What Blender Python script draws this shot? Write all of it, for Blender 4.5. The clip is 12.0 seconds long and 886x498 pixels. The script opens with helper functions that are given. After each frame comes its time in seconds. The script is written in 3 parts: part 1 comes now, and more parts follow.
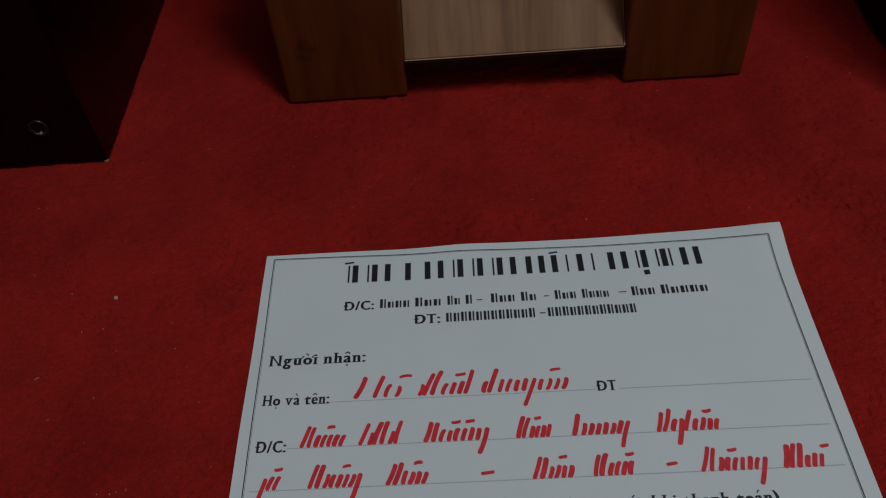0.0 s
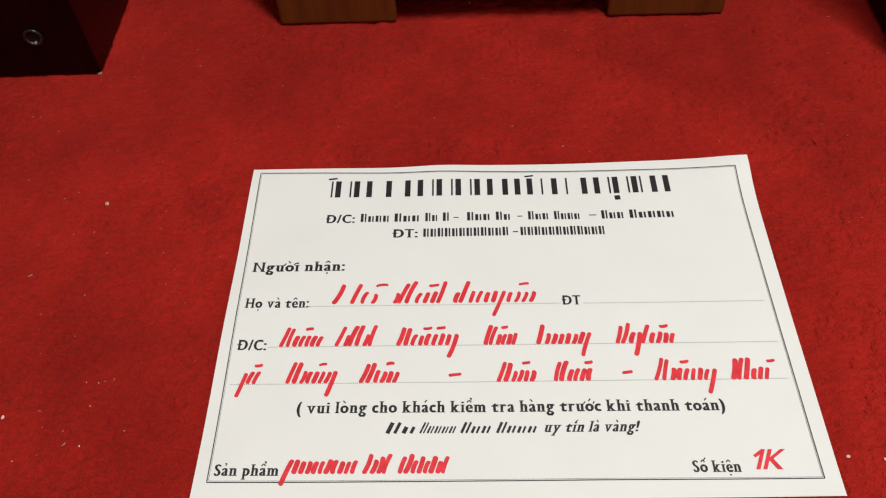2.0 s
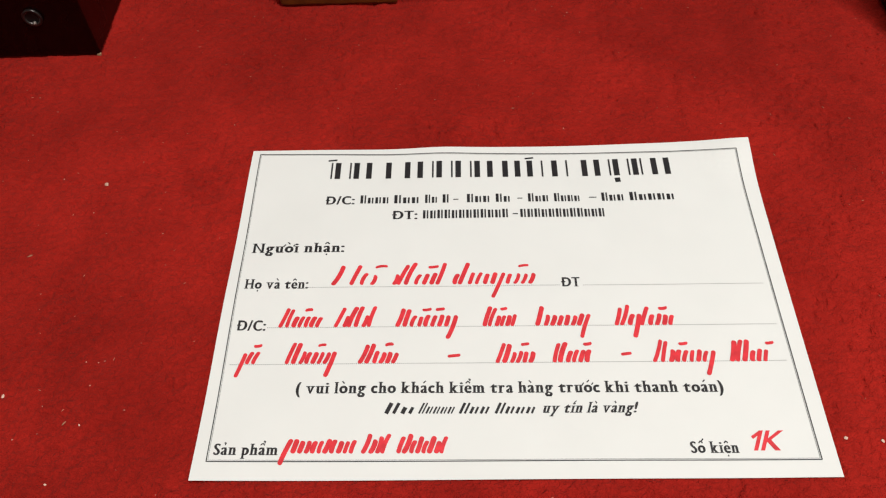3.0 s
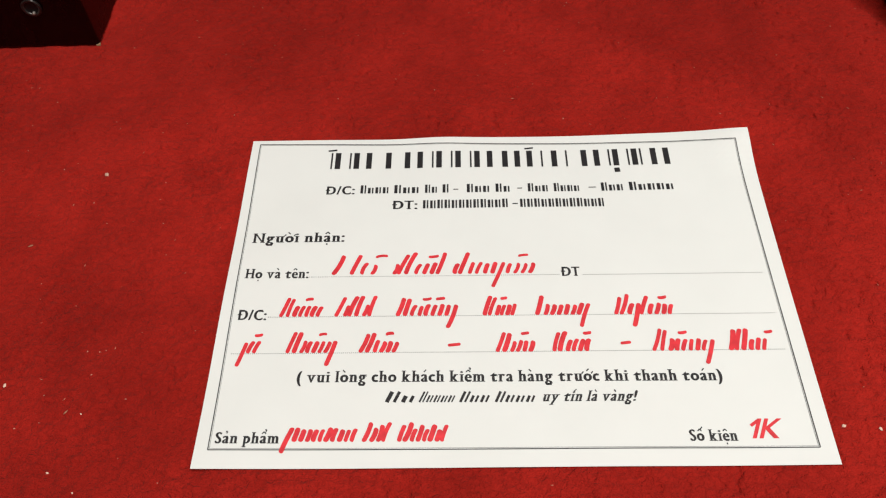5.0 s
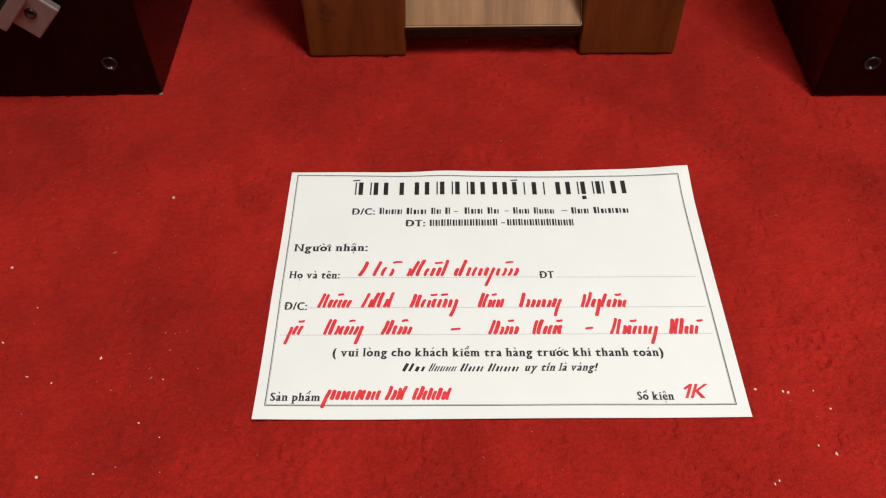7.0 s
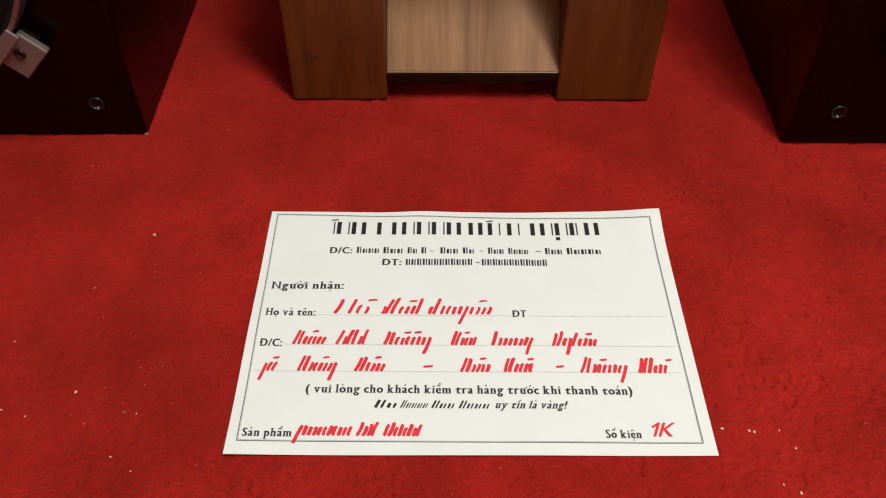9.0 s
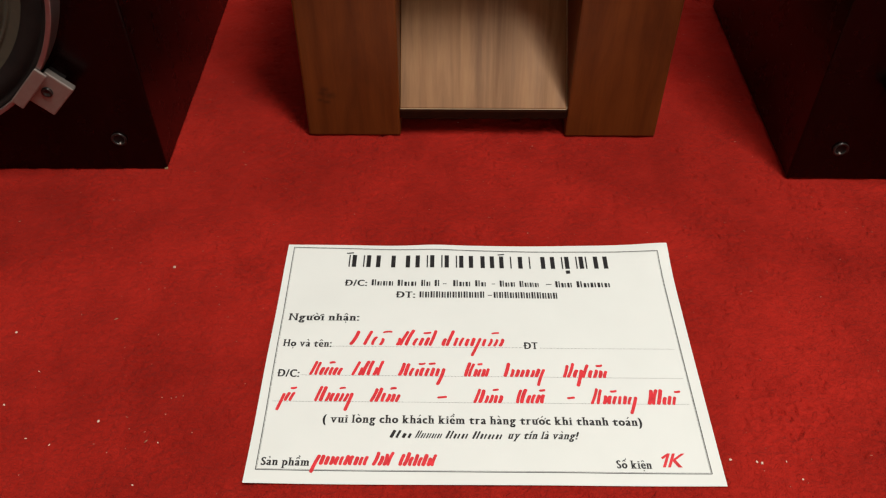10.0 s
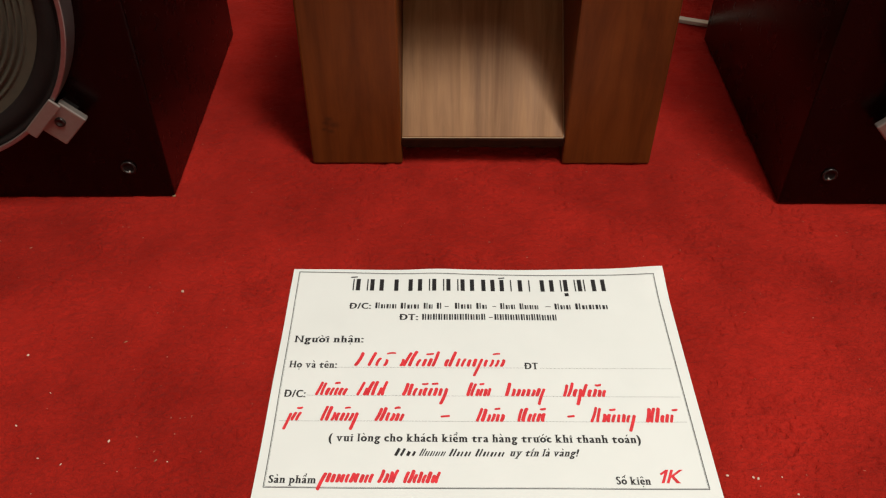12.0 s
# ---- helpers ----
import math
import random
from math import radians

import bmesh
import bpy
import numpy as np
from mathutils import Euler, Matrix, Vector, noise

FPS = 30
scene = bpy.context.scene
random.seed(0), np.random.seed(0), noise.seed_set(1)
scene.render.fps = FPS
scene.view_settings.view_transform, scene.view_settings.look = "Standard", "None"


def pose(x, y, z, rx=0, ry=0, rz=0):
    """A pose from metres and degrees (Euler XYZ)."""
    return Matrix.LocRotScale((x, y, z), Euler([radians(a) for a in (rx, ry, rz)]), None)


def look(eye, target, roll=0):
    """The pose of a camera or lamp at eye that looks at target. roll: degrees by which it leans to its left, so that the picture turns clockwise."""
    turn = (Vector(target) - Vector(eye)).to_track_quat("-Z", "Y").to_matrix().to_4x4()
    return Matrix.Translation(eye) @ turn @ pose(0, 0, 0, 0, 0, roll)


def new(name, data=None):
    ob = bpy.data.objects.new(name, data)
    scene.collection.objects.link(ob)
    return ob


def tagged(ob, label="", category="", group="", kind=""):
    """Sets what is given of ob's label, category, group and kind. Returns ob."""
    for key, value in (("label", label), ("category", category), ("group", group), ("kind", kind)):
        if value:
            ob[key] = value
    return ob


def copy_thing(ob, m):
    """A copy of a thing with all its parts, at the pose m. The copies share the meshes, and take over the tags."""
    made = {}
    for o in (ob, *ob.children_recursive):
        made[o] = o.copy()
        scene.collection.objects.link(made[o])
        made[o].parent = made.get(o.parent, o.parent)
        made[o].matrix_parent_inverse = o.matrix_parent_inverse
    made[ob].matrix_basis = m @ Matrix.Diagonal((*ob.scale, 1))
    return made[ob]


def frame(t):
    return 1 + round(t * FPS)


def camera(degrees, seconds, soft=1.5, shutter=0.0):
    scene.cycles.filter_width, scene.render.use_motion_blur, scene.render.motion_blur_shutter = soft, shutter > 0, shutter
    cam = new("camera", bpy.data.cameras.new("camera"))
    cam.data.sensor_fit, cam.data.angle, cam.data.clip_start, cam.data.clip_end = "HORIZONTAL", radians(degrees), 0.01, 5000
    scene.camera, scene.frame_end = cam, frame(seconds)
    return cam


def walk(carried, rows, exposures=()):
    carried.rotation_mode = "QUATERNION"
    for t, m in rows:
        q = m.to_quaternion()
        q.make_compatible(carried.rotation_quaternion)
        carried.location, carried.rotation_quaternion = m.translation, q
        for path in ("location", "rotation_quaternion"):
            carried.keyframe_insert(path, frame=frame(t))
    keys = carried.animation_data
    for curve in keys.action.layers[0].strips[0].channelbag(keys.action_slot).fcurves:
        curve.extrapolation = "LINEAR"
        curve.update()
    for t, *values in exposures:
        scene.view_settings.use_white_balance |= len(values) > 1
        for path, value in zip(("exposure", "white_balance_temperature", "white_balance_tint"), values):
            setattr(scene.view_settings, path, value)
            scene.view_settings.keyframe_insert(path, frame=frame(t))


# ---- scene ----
import collections

cam = camera(56.3, 12.0, soft=1.2)
PATH = [
    (0, (-0.028, -0.22, 0.364), (-0.095, 1.107, -1.131), -5.5),
    (0.2, (-0.03, -0.227, 0.363), (-0.087, 1.09, -1.141), -5.1),
    (0.5, (-0.024, -0.231, 0.367), (-0.091, 1.049, -1.168), -5.1),
    (0.7, (-0.029, -0.242, 0.366), (-0.075, 1.048, -1.162), -3.8),
    (1, (-0.019, -0.24, 0.371), (-0.084, 1.026, -1.176), -4.0),
    (1.5, (-0.019, -0.243, 0.369), (-0.078, 1.009, -1.19), -3.5),
    (2, (-0.02, -0.247, 0.368), (-0.073, 0.985, -1.207), -3.0),
    (2.5, (-0.02, -0.249, 0.367), (-0.073, 0.969, -1.219), -2.9),
    (3, (-0.019, -0.249, 0.366), (-0.076, 0.957, -1.228), -3.0),
    (3.2, (-0.02, -0.25, 0.366), (-0.074, 0.955, -1.23), -3.0),
    (4.8, (-0.02, -0.25, 0.366), (-0.075, 0.942, -1.239), -3.0),
    (5, (-0.02, -0.251, 0.366), (-0.073, 0.941, -1.239), -2.9),
    (5.5, (-0.02, -0.265, 0.387), (-0.07, 0.94, -1.208), -2.6),
    (6, (-0.024, -0.293, 0.41), (-0.053, 0.938, -1.167), -1.3),
    (6.5, (-0.032, -0.327, 0.427), (-0.049, 0.928, -1.13), -0.6),
    (7, (-0.031, -0.346, 0.443), (-0.042, 0.945, -1.085), -0.8),
    (7.2, (-0.031, -0.351, 0.446), (-0.046, 0.959, -1.066), -1.1),
    (8.8, (-0.018, -0.356, 0.446), (-0.018, 1.006, -1.018), 0.1),
    (9, (-0.018, -0.356, 0.448), (-0.013, 1.016, -1.008), 0.3),
    (9.5, (-0.017, -0.356, 0.45), (-0.012, 1.037, -0.986), 0.3),
    (10, (-0.025, -0.364, 0.462), (-0.029, 1.056, -0.947), 0.2),
    (10.5, (-0.03, -0.371, 0.466), (-0.032, 1.075, -0.916), 0.1),
    (11, (-0.029, -0.372, 0.467), (-0.027, 1.083, -0.905), 0.0),
    (11.5, (-0.03, -0.377, 0.466), (-0.024, 1.089, -0.894), 0.2),
    (12, (-0.029, -0.381, 0.469), (-0.025, 1.093, -0.883), 0.2),
]
EXPOSURE = [(0.0, -1.68, 5300, 5), (0.3, -1.37, 5800, 8), (0.5, -1.02, 6180, 10), (0.7, -0.6, 6120, 10), (1.0, -0.2, 6080, 10), (1.5, -0.11, 6120, 10.5), (2.5, -0.03, 6150, 11), (3.2, 0.02, 6150, 11), (5.5, 0.03, 6150, 10), (6.5, 0.07, 6130, 10), (9.0, -0.02, 6200, 8.5), (10.5, -0.02, 6330, 8), (12.0, -0.02, 6400, 8)]
walk(cam, [(t, look(eye, target, roll)) for t, eye, target, roll in PATH], EXPOSURE)

# ---- light ----
world = bpy.data.worlds.new("room_air")
world.use_nodes = True
world.node_tree.nodes["Background"].inputs[0].default_value = (1.0, 0.95, 0.88, 1)
world.node_tree.nodes["Background"].inputs[1].default_value = 0.02
scene.world = world


def ceiling_lamp(x, y, z, sx, sy, power, color, rz=0):
    data = bpy.data.lights.new("ceiling_lamp", "AREA")
    data.shape, data.size, data.size_y, data.energy, data.color = "RECTANGLE", sx, sy, power, color
    ob = new("ceiling_lamp", data)
    ob.matrix_world = pose(x, y, z, 0, 0, rz)
    return ob


ceiling_lamp(0.50, -0.50, 2.6, 0.40, 0.9, 54, (1.0, 0.975, 0.90), 36)
ceiling_lamp(1.0, -1.05, 2.6, 0.30, 0.8, 24, (1.0, 0.975, 0.90), 36)


# ---- materials ----
class Mat:
    """A small writer of node materials."""

    def __init__(self, name, rough=0.5, metal=0.0, coat=0.0, spec=0.5):
        self.m = bpy.data.materials.new(name)
        self.m.use_nodes = True
        self.t = self.m.node_tree
        self.b = self.t.nodes["Principled BSDF"]
        self.b.inputs["Roughness"].default_value = rough
        self.b.inputs["Metallic"].default_value = metal
        self.b.inputs["Coat Weight"].default_value = coat
        self.b.inputs["Coat Roughness"].default_value = 0.06
        self.b.inputs["Specular IOR Level"].default_value = spec

    def node(self, kind, **values):
        n = self.t.nodes.new(kind)
        for k, v in values.items():
            n.inputs[k.replace("_", " ")].default_value = v
        return n

    def link(self, a, b):
        self.t.links.new(a, b)

    def coords(self, scale=(1, 1, 1)):
        geo = self.t.nodes.new("ShaderNodeTexCoord")
        m = self.node("ShaderNodeMapping", Scale=scale)
        self.link(geo.outputs["Object"], m.inputs["Vector"])
        return m.outputs["Vector"]

    def noise(self, scale, detail=4.0, stretch=(1, 1, 1), rough=0.55, distort=0.0):
        n = self.node("ShaderNodeTexNoise", Scale=scale, Detail=detail, Roughness=rough, Distortion=distort)
        self.link(self.coords(stretch), n.inputs["Vector"])
        return n.outputs["Fac"]

    def ramp(self, fac, stops):
        r = self.t.nodes.new("ShaderNodeValToRGB")
        e = r.color_ramp.elements
        while len(e) < len(stops):
            e.new(0.5)
        for el, (p, c) in zip(e, stops):
            el.position, el.color = p, (*c, 1)
        self.link(fac, r.inputs["Fac"])
        return r.outputs["Color"]

    def mix(self, a, b, fac=0.5, kind="MIX"):
        n = self.t.nodes.new("ShaderNodeMix")
        n.data_type, n.blend_type = "RGBA", kind
        for value, socket in ((fac, n.inputs[0]), (a, n.inputs[6]), (b, n.inputs[7])):
            if hasattr(value, "is_linked"):
                self.link(value, socket)
            else:
                socket.default_value = value if isinstance(value, (int, float)) else (*value, 1)
        return n.outputs[2]

    def color(self, c):
        if hasattr(c, "is_linked"):
            self.link(c, self.b.inputs["Base Color"])
        else:
            self.b.inputs["Base Color"].default_value = (*c, 1)
        return self

    def rough(self, fac, lo, hi):
        r = self.node("ShaderNodeMapRange", To_Min=lo, To_Max=hi)
        self.link(fac, r.inputs["Value"])
        self.link(r.outputs["Result"], self.b.inputs["Roughness"])
        return self

    def bump(self, fac, strength, distance):
        n = self.node("ShaderNodeBump", Strength=strength, Distance=distance)
        self.link(fac, n.inputs["Height"])
        self.link(n.outputs["Normal"], self.b.inputs["Normal"])
        return self


def make_carpet(name, fibres):
    m = Mat(name, rough=0.95, spec=0.06)
    patch = m.ramp(m.noise(7, 3), [(0.36, (0.288, 0.0126, 0.0079)), (0.64, (0.402, 0.0180, 0.0114))])
    track = m.ramp(m.noise(24, 3, (1, 0.7, 1), 0.5, 0.6), [(0.34, (0.90, 0.89, 0.90)), (0.66, (1.07, 1.07, 1.07))])
    tuft = m.ramp(m.noise(230, 3, (0.7, 1, 1), 0.6, 0.5), [(0.3, (0.90, 0.89, 0.89)), (0.7, (1.07, 1.07, 1.07))])
    c = m.mix(m.mix(patch, track, 1.0, "MULTIPLY"), tuft, 1.0, "MULTIPLY")
    if fibres:
        geo = m.t.nodes.new("ShaderNodeNewGeometry")
        c = m.mix(c, m.ramp(geo.outputs["Random Per Island"], [(0.0, (0.93, 0.92, 0.92)), (1.0, (1.07, 1.07, 1.07))]), 1.0, "MULTIPLY")
    else:
        # tufts of two millimetres, and single fibres
        m.bump(m.mix(m.noise(380, 3, (0.8, 1, 1), 0.6, 0.8), m.noise(1300, 2, (0.7, 1, 1)), 0.25), 1.0, 0.0033)
    m.b.inputs["Sheen Weight"].default_value = 0.05
    m.b.inputs["Sheen Roughness"].default_value = 0.5
    m.b.inputs["Sheen Tint"].default_value = (1.0, 0.3, 0.25, 1)
    return m.color(c).m


def make_wood(name, dark, light, stretch, rough, coat, knots=()):
    m = Mat(name, rough=rough, coat=coat, spec=0.22)
    grain = m.noise(13, 7, stretch, 0.66, 0.9)
    thin = tuple(1 if s >= 1 else 0.05 for s in stretch)
    pore = m.noise(150, 3, thin, 0.6)
    streak = m.noise(46, 5, tuple(1 if s >= 1 else 0.09 for s in stretch), 0.7, 0.4)
    c = m.ramp(grain, [(0.28, dark), (0.5, tuple((a + b) / 2 for a, b in zip(dark, light))), (0.75, light)])
    c = m.mix(c, m.ramp(streak, [(0.34, (0.66, 0.60, 0.56)), (0.5, (1.0, 1.0, 1.0)), (0.68, (1.14, 1.11, 1.06))]), 0.45, "MULTIPLY")
    c = m.mix(c, m.ramp(pore, [(0.3, (0.66, 0.60, 0.58)), (0.52, (1.04, 1.04, 1.04))]), 0.45, "MULTIPLY")
    c = m.mix(c, m.ramp(m.noise(11, 4), [(0.3, (0.78, 0.72, 0.70)), (0.7, (1.12, 1.12, 1.12))]), 0.5, "MULTIPLY")
    for x, z, size in knots:
        d = m.node("ShaderNodeVectorMath")
        d.operation = "DISTANCE"
        m.link(m.coords((1, 0, 1.5)), d.inputs[0])
        d.inputs[1].default_value = (x, 0, z * 1.5)
        near = m.node("ShaderNodeMapRange", From_Min=size * 0.4, From_Max=size * 1.8, To_Min=0.55, To_Max=0.0)
        m.link(d.outputs["Value"], near.inputs["Value"])
        c = m.mix(c, (0.035, 0.010, 0.004), near.outputs["Result"])
    return m.color(c).rough(pore, rough - 0.05, rough + 0.08).bump(pore, 0.08, 0.0003).m


def make_paper():
    m = Mat("white_paper", rough=0.75, spec=0.25)
    c = m.ramp(m.noise(22, 3), [(0.3, (0.775, 0.80, 0.77)), (0.7, (0.80, 0.825, 0.795))])
    return m.color(c).bump(m.noise(700, 3), 0.05, 0.0002).m


def make_lacquer():
    m = Mat("dark_mahogany_lacquer", rough=0.24, coat=0.0, spec=0.17)
    grain = m.noise(14, 5, (6, 6, 0.7), 0.6, 0.3)
    c = m.ramp(grain, [(0.3, (0.0030, 0.0006, 0.0005)), (0.7, (0.0066, 0.0009, 0.0008))])
    return m.color(c).rough(m.noise(60, 3), 0.2, 0.32).bump(m.noise(180, 2, (1, 1, 0.2)), 0.03, 0.0003).m


def make_plain(name, color, rough, metal=0.0, spread=0.12, scale=90.0, bump=0.08, coat=0.0, spec=0.5):
    m = Mat(name, rough=rough, metal=metal, coat=coat, spec=spec)
    n = m.noise(scale, 4)
    lo, hi = (tuple(v * k for v in color) for k in (1 - spread, 1 + spread))
    return m.color(m.ramp(n, [(0.3, lo), (0.7, hi)])).rough(n, max(rough - 0.08, 0.05), rough + 0.1).bump(n, bump, 0.0004).m


CARPET = make_carpet("red_carpet_pile", False)
FIBRE = make_carpet("red_carpet_fibre", True)
WOOD = make_wood("varnished_brown_wood", (0.068, 0.0158, 0.0027), (0.150, 0.0398, 0.0061), (2.2, 2.2, 0.3), 0.45, 0.0,
                 [(-0.140, 0.050, 0.003), (-0.136, 0.044, 0.004), (-0.143, 0.046, 0.0025), (-0.139, 0.037, 0.0025), (-0.145, 0.039, 0.002)])
PANEL = make_wood("pale_ply_board", (0.160, 0.070, 0.024), (0.355, 0.190, 0.084), (3.5, 0.3, 0.3), 0.5, 0.0)
PANEL_EDGE = make_plain("pale_ply_edge", (0.40, 0.26, 0.14), 0.5, spread=0.15, scale=220)
LIP = make_plain("brown_stained_lip", (0.017, 0.0042, 0.0018), 0.85, spread=0.3, spec=0.04)
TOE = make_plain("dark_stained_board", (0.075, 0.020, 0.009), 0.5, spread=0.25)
LACQUER = make_lacquer()
PAPER = make_paper()
INK = make_plain("black_toner", (0.018, 0.018, 0.02), 0.45, spread=0.2, scale=300, bump=0.02)
DOTS = make_plain("grey_toner", (0.22, 0.22, 0.22), 0.5, spread=0.1, scale=300, bump=0.02)
RED = make_plain("red_marker_ink", (0.70, 0.028, 0.040), 0.5, spread=0.16, scale=260, bump=0.02)
ALU = make_plain("brushed_aluminium", (0.26, 0.225, 0.20), 0.5, metal=0.7, spread=0.06, scale=300, bump=0.05)
RIM = make_plain("turned_aluminium", (0.28, 0.24, 0.23), 0.40, metal=0.88, spread=0.05, scale=300, bump=0.03)
BAR = make_plain("dull_silver_paint", (0.62, 0.57, 0.49), 0.5, spread=0.1)
STEEL = make_plain("blackened_steel", (0.045, 0.04, 0.038), 0.3, metal=0.8)
RUBBER = make_plain("black_rubber", (0.015, 0.011, 0.010), 0.95, bump=0.1, spec=0.05)
CONE = make_plain("grey_paper_cone", (0.043, 0.036, 0.021), 0.95, spread=0.12, scale=160, bump=0.2)
CUP = make_plain("black_plastic_cup", (0.004, 0.004, 0.004), 0.5, spec=0.2)
WALL = make_plain("warm_white_plaster", (0.64, 0.60, 0.53), 0.9, spread=0.04, scale=14)
CRUMB = make_plain("pale_crumb", (0.76, 0.55, 0.43), 0.8, spread=0.2, scale=400)
SPECK = make_plain("pinkish_lint_speck", (0.56, 0.25, 0.18), 0.85, spread=0.3, scale=400)
LINT = make_plain("reddish_lint", (0.52, 0.20, 0.13), 0.9, spread=0.3, scale=400)
GRIT = make_plain("grey_brown_grit", (0.56, 0.35, 0.26), 0.8, spread=0.3, scale=500)
STRAW = make_plain("dry_straw_bit", (0.36, 0.16, 0.09), 0.8, spread=0.3, scale=400)


# ---- mesh helpers ----
def mesh_of(name, bm, material, smooth=False):
    bmesh.ops.recalc_face_normals(bm, faces=bm.faces[:])
    me = bpy.data.meshes.new(name)
    bm.to_mesh(me)
    bm.free()
    me.materials.append(material)
    if smooth:
        for p in me.polygons:
            p.use_smooth = True
    return me


def part(name, bm, material, parent=None, label="", smooth=False):
    ob = new(name, mesh_of(name, bm, material, smooth))
    ob.parent = parent
    return tagged(ob, label)


def thing(name, x, y, z, label, category, group="", kind="", rz=0.0):
    ob = new(name)
    ob.empty_display_size = 0.05
    ob.matrix_world = pose(x, y, z, 0, 0, rz)
    return tagged(ob, label, category, group, kind)


def box(x0, x1, y0, y1, z0, z1, bevel=0.0, segments=2):
    bm = bmesh.new()
    bmesh.ops.create_cube(bm, size=1.0)
    for v in bm.verts:
        v.co = Vector(((x0 + x1) / 2 + v.co.x * (x1 - x0), (y0 + y1) / 2 + v.co.y * (y1 - y0), (z0 + z1) / 2 + v.co.z * (z1 - z0)))
    if bevel:
        bmesh.ops.bevel(bm, geom=bm.edges[:], offset=bevel, segments=segments, affect="EDGES", profile=0.5)
    return bm


def lathe(profile, steps, cx=0.0, cz=0.0):
    """A ring of rotation about an axis along y; profile: (radius, y)."""
    bm = bmesh.new()
    rings = []
    for r, y in profile:
        if r < 1e-6:
            rings.append([bm.verts.new((cx, y, cz))])
        else:
            rings.append([bm.verts.new((cx + r * math.cos(a), y, cz + r * math.sin(a))) for a in (math.tau * i / steps for i in range(steps))])
    for a, b in zip(rings, rings[1:]):
        for i in range(steps):
            j = (i + 1) % steps
            f = [a[i % len(a)], a[j % len(a)], b[j % len(b)], b[i % len(b)]]
            f = list(dict.fromkeys(f))
            if len(f) > 2:
                bm.faces.new(f)
    return bm


# ---- room ----
floor = tagged(new("floor", mesh_of("floor", box(-2.2, 2.2, -2.8, 1.5, -0.06, -0.0060), CARPET)), "bright red short-pile carpet covering the floor", "carpet", kind="structure")
for nm, b in (("wall_north", (-2.2, 2.2, 1.5, 1.6, 0, 2.7)), ("wall_south", (-2.2, 2.2, -2.9, -2.8, 0, 2.7)),
              ("wall_east", (2.2, 2.3, -2.9, 1.6, 0, 2.7)), ("wall_west", (-2.3, -2.2, -2.9, 1.6, 0, 2.7))):
    tagged(new(nm, mesh_of(nm, box(*b), WALL)), "plain warm white plaster wall", "wall", kind="structure")
tagged(new("ceiling", mesh_of("ceiling", box(-2.3, 2.3, -2.9, 1.6, 2.7, 2.8), WALL)), "plain warm white ceiling", "ceiling", kind="structure")


# ---- wooden stand ----
def wooden_stand():
    st = thing("wooden_stand", 0.009, 0.2487, 0, "varnished brown wooden stand with a sloping pale board, on red carpet", "stand")
    lo, hi, dep = 0.0747, 0.159, 0.27
    for side, (x0, x1) in (("left", (-hi, -lo)), ("right", (0.0753, 0.158))):
        part("post", box(x0, x1, 0.0, dep, 0.0, 0.295, 0.0022), WOOD, st, "varnished brown wooden post with knots and streaks")
    part("top_board", box(-hi - 0.004, hi + 0.004, -0.004, dep, 0.2955, 0.315, 0.002), WOOD, st)
    # board that slopes back at 45 degrees between the posts
    bm = box(-0.0745, 0.0742, 0.0, 0.30, -0.012, 0.0, 0.0008)
    bmesh.ops.transform(bm, matrix=pose(0, 0.002, 0.0295, 44.5), verts=bm.verts[:])
    slope = part("sloping_board", bm, PANEL, st, "pale straight-grained board between the posts")
    part("front_lip", box(-0.0744, 0.0750, -0.0008, 0.0020, 0.0212, 0.0284, 0.0004), LIP, slope, "dark brown lip under the board's edge")
    bm = box(-0.0745, 0.0742, -0.0008, -0.0002, -0.0014, -0.0001)
    bmesh.ops.transform(bm, matrix=pose(0, 0.002, 0.0295, 44.5), verts=bm.verts[:])
    part("edge_strip", bm, PANEL_EDGE, slope)
    bm = box(0.0743, 0.0750, 0.0, 0.30, -0.011, 0.0006)
    bmesh.ops.transform(bm, matrix=pose(0, 0.002, 0.0295, 44.5), verts=bm.verts[:])
    part("edge_strip", bm, PANEL_EDGE, slope)
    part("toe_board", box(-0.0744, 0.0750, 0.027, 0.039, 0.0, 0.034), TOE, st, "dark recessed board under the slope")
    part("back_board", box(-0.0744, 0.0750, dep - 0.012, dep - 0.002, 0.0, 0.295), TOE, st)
    # out of view: added to cast shade on the slope's upper part, height invented
    part("unseen_front_board", box(-0.0744, 0.0750, 0.002, 0.020, 0.220, 0.295), WOOD, st)
    return st


wooden_stand()


